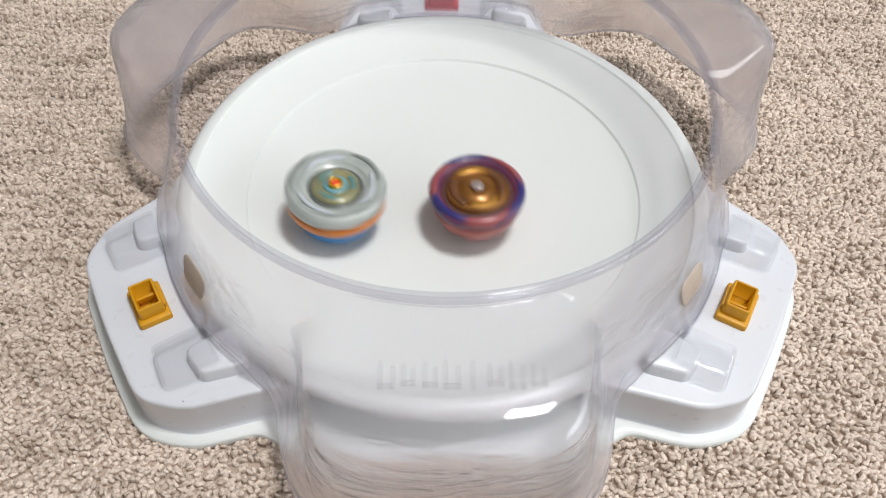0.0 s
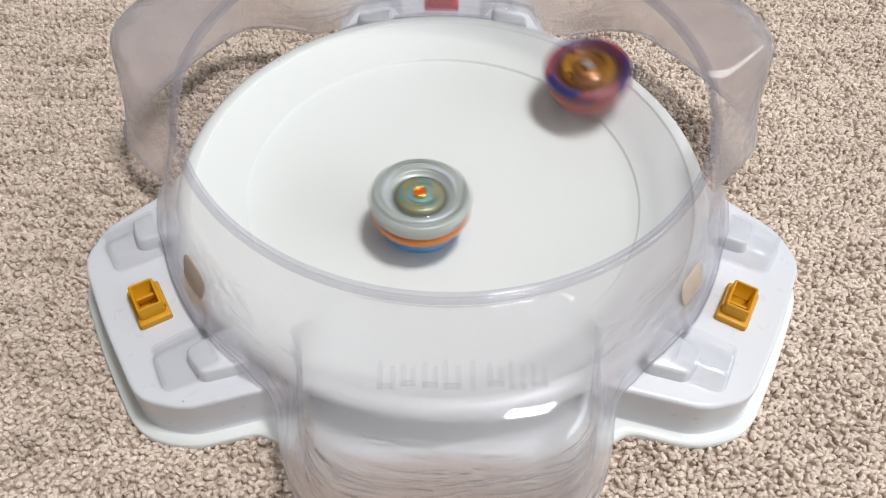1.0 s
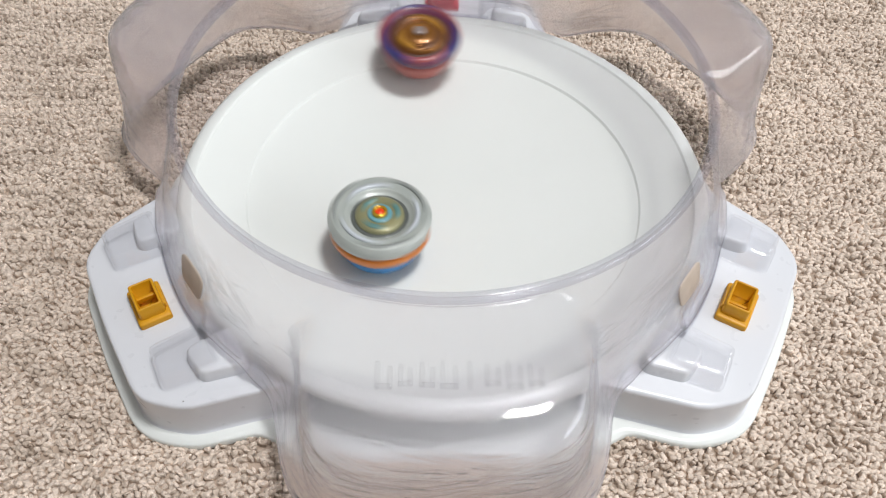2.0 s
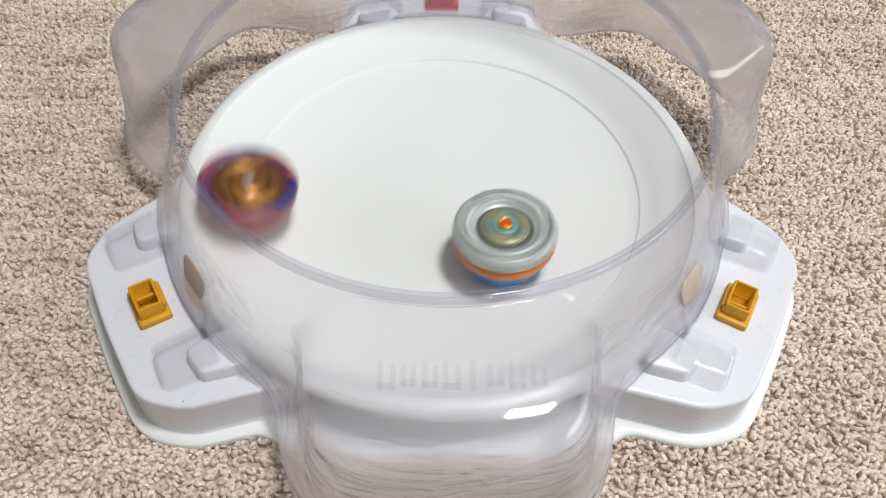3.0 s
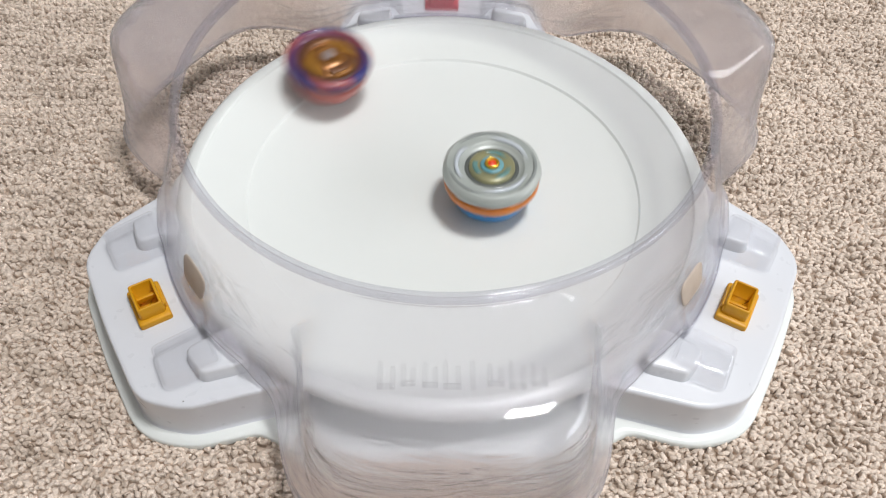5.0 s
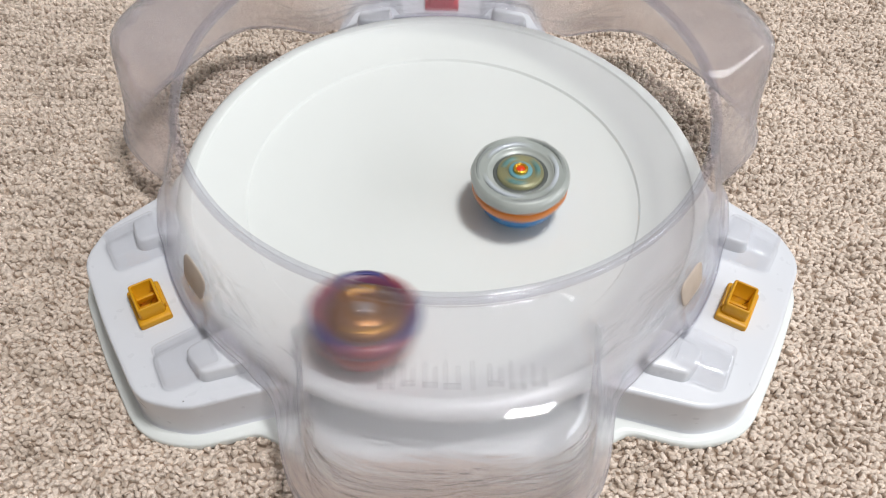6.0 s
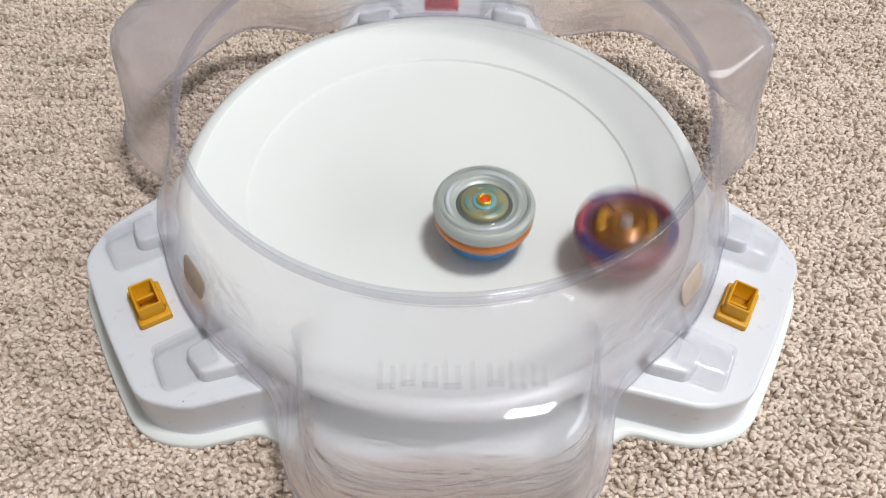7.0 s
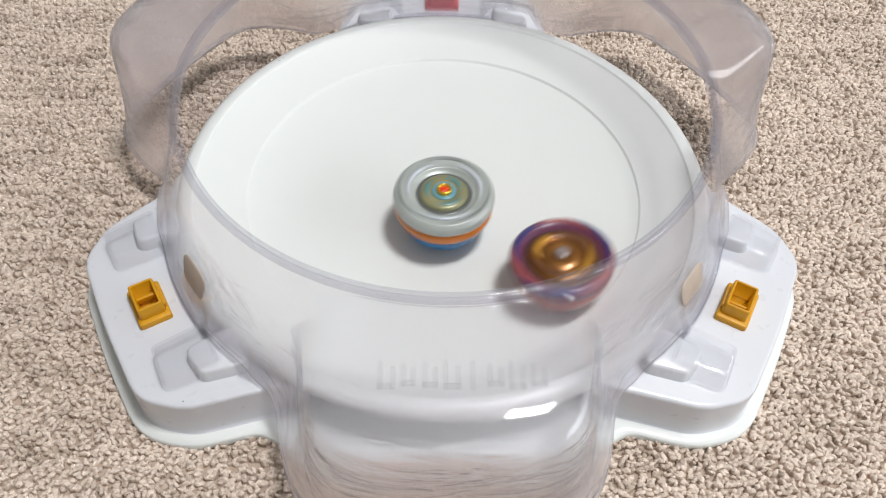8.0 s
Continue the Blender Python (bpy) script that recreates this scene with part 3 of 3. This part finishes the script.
def motions():
    walk(grey, [
        (0.0, on_bowl(-0.0498, -0.0200)), (0.1, on_bowl(-0.0246, -0.0338)), (0.2, on_bowl(0.0029, -0.0283)), 
        (0.3, on_bowl(0.0197, -0.0075)), (0.4, on_bowl(0.0215, 0.0189)), (0.5, on_bowl(0.0090, 0.0395)), 
        (0.6, on_bowl(-0.0118, 0.0468)), (0.7, on_bowl(-0.0320, 0.0384)), (0.8, on_bowl(-0.0430, 0.0188)), 
        (0.9, on_bowl(-0.0341, -0.0079)), (1.0, on_bowl(-0.0106, -0.0236)), (1.1, on_bowl(0.0150, -0.0210)), 
        (1.2, on_bowl(0.0336, -0.0054)), (1.3, on_bowl(0.0372, 0.0181)), (1.4, on_bowl(0.0287, 0.0357)), 
        (1.5, on_bowl(0.0126, 0.0446)), (1.6, on_bowl(-0.0079, 0.0379)), (1.7, on_bowl(-0.0194, 0.0117)), 
        (1.8, on_bowl(-0.0297, -0.0042)), (1.9, on_bowl(-0.0348, -0.0217)), (2.0, on_bowl(-0.0283, -0.0362)), 
        (2.1, on_bowl(-0.0129, -0.0421)), (2.2, on_bowl(0.0063, -0.0355)), (2.3, on_bowl(0.0193, -0.0174)), 
        (2.4, on_bowl(0.0193, 0.0052)), (2.5, on_bowl(0.0016, 0.0179)), (2.6, on_bowl(-0.0201, 0.0061)), 
        (2.7, on_bowl(-0.0249, -0.0232)), (2.8, on_bowl(-0.0079, -0.0456)), (2.9, on_bowl(0.0111, -0.0507)), 
        (3.0, on_bowl(0.0278, -0.0414)), (3.1, on_bowl(0.0355, -0.0225)), (3.2, on_bowl(0.0258, -0.0009)), 
        (3.3, on_bowl(0.0037, 0.0126)), (3.4, on_bowl(-0.0193, 0.0098)), (3.5, on_bowl(-0.0351, -0.0033)), 
        (3.6, on_bowl(-0.0387, -0.0234)), (3.7, on_bowl(-0.0286, -0.0392)), (3.8, on_bowl(-0.0080, -0.0431)), 
        (3.9, on_bowl(0.0124, -0.0306)), (4.0, on_bowl(0.0204, -0.0084)), (4.1, on_bowl(0.0125, 0.0129)), 
        (4.2, on_bowl(-0.0027, 0.0271)), (4.3, on_bowl(-0.0209, 0.0292)), (4.4, on_bowl(-0.0363, 0.0203)), 
        (4.5, on_bowl(-0.0423, 0.0026)), (4.6, on_bowl(-0.0355, -0.0152)), (4.7, on_bowl(-0.0168, -0.0273)), 
        (4.8, on_bowl(0.0005, -0.0290)), (4.9, on_bowl(0.0147, -0.0202)), (5.0, on_bowl(0.0227, -0.0040)), 
        (5.1, on_bowl(0.0205, 0.0143)), (5.2, on_bowl(0.0078, 0.0290)), (5.3, on_bowl(-0.0102, 0.0335)), 
        (5.4, on_bowl(-0.0285, 0.0266)), (5.5, on_bowl(-0.0399, 0.0070)), (5.6, on_bowl(-0.0356, -0.0182)), 
        (5.7, on_bowl(-0.0163, -0.0349)), (5.8, on_bowl(0.0200, -0.0296)), (5.9, on_bowl(0.0317, -0.0198)), 
        (6.0, on_bowl(0.0361, -0.0073)), (6.1, on_bowl(0.0299, 0.0047)), (6.2, on_bowl(0.0173, 0.0121)), 
        (6.3, on_bowl(0.0010, 0.0096)), (6.4, on_bowl(-0.0134, -0.0013)), (6.5, on_bowl(-0.0186, -0.0169)), 
        (6.6, on_bowl(-0.0166, -0.0299)), (6.7, on_bowl(-0.0082, -0.0381)), (6.8, on_bowl(0.0025, -0.0410)), 
        (6.9, on_bowl(0.0130, -0.0382)), (7.0, on_bowl(0.0188, -0.0270)), (7.1, on_bowl(0.0190, -0.0129)), 
        (7.2, on_bowl(0.0112, 0.0015)), (7.3, on_bowl(-0.0031, 0.0104)), (7.4, on_bowl(-0.0173, 0.0108)), 
        (7.5, on_bowl(-0.0284, 0.0045)), (7.6, on_bowl(-0.0338, -0.0042)), (7.7, on_bowl(-0.0324, -0.0141)), 
        (7.8, on_bowl(-0.0253, -0.0226)), (7.9, on_bowl(-0.0137, -0.0255)), (8.0, on_bowl(0.0003, -0.0214)),
    ])
    walk(red, [
        (0.0, on_bowl(0.0157, -0.0165)), (0.1, on_bowl(-0.0030, 0.0086)), (0.2, on_bowl(-0.0334, 0.0274)), 
        (0.3, on_bowl(-0.0636, 0.0318)), (0.4, on_bowl(-0.0823, 0.0148)), (0.5, on_bowl(-0.0828, -0.0188)), 
        (0.6, on_bowl(-0.0615, -0.0662)), (0.7, on_bowl(-0.0096, -0.0929)), (0.8, on_bowl(0.0511, -0.0757)), 
        (0.9, on_bowl(0.0866, -0.0160)), (1.0, on_bowl(0.0732, 0.0619)), (1.1, on_bowl(0.0132, 0.0921)), 
        (1.2, on_bowl(-0.0678, 0.0648)), (1.3, on_bowl(-0.1145, 0.0170)), (1.4, on_bowl(-0.0575, 0.0062)), 
        (1.5, on_bowl(0.0035, -0.0230)), (1.6, on_bowl(0.0559, -0.0229)), (1.7, on_bowl(0.0908, -0.0030)), 
        (1.8, on_bowl(0.0777, 0.0470)), (1.9, on_bowl(0.0384, 0.0825)), (2.0, on_bowl(-0.0154, 0.0899)), 
        (2.1, on_bowl(-0.0653, 0.0639)), (2.2, on_bowl(-0.0909, 0.0111)), (2.3, on_bowl(-0.0776, -0.0490)), 
        (2.4, on_bowl(-0.0259, -0.0882)), (2.5, on_bowl(0.0423, -0.0818)), (2.6, on_bowl(0.0887, -0.0257)), 
        (2.7, on_bowl(0.0774, 0.0507)), (2.8, on_bowl(0.0071, 0.0930)), (2.9, on_bowl(-0.0714, 0.0592)), 
        (3.0, on_bowl(-0.0890, -0.0220)), (3.1, on_bowl(-0.0348, -0.0886)), (3.2, on_bowl(0.0510, -0.0814)), 
        (3.3, on_bowl(0.0943, -0.0046)), (3.4, on_bowl(0.0566, 0.0707)), (3.5, on_bowl(-0.0223, 0.0877)), 
        (3.6, on_bowl(-0.0841, 0.0324)), (3.7, on_bowl(-0.0783, -0.0489)), (3.8, on_bowl(-0.0077, -0.0982)), 
        (3.9, on_bowl(0.0690, -0.0675)), (4.0, on_bowl(0.0913, 0.0116)), (4.1, on_bowl(0.0495, 0.0743)), 
        (4.2, on_bowl(-0.0282, 0.0852)), (4.3, on_bowl(-0.0863, 0.0290)), (4.4, on_bowl(-0.0767, -0.0546)), 
        (4.5, on_bowl(-0.0104, -0.0991)), (4.6, on_bowl(0.0610, -0.0765)), (4.7, on_bowl(0.0906, -0.0085)), 
        (4.8, on_bowl(0.0698, 0.0587)), (4.9, on_bowl(0.0059, 0.0913)), (5.0, on_bowl(-0.0623, 0.0675)), 
        (5.1, on_bowl(-0.0921, 0.0010)), (5.2, on_bowl(-0.0638, -0.0669)), (5.3, on_bowl(0.0060, -0.0926)), 
        (5.4, on_bowl(0.0727, -0.0580)), (5.5, on_bowl(0.0921, 0.0155)), (5.6, on_bowl(0.0494, 0.0796)), 
        (5.7, on_bowl(-0.0279, 0.0897)), (5.8, on_bowl(-0.0868, 0.0374)), (5.9, on_bowl(-0.0834, -0.0431)), 
        (6.0, on_bowl(-0.0301, -0.0913)), (6.1, on_bowl(0.0419, -0.0903)), (6.2, on_bowl(0.0910, -0.0276)), 
        (6.3, on_bowl(0.0828, 0.0433)), (6.4, on_bowl(0.0313, 0.0888)), (6.5, on_bowl(-0.0380, 0.0860)), 
        (6.6, on_bowl(-0.0833, 0.0364)), (6.7, on_bowl(-0.0835, -0.0360)), (6.8, on_bowl(-0.0290, -0.0920)), 
        (6.9, on_bowl(0.0357, -0.0924)), (7.0, on_bowl(0.0807, -0.0409)), (7.1, on_bowl(0.0852, 0.0268)), 
        (7.2, on_bowl(0.0444, 0.0757)), (7.3, on_bowl(-0.0102, 0.0867)), (7.4, on_bowl(-0.0581, 0.0609)), 
        (7.5, on_bowl(-0.0847, 0.0180)), (7.6, on_bowl(-0.0840, -0.0263)), (7.7, on_bowl(-0.0598, -0.0618)), 
        (7.8, on_bowl(-0.0221, -0.0804)), (7.9, on_bowl(0.0162, -0.0773)), (8.0, on_bowl(0.0517, -0.0570)),
    ])
    still = pose(0, 0, 0, 0, 0, TURN)
    nudged = pose(-0.0013, 0, 0, 0, 0, TURN)
    walk(clear_cover, [(0.0, still), (1.2, still), (1.35, nudged), (1.7, nudged), (2.5, still), (8.0, still)])
    spin(grey_body, 83)
    spin(red_body, 76)


motions()
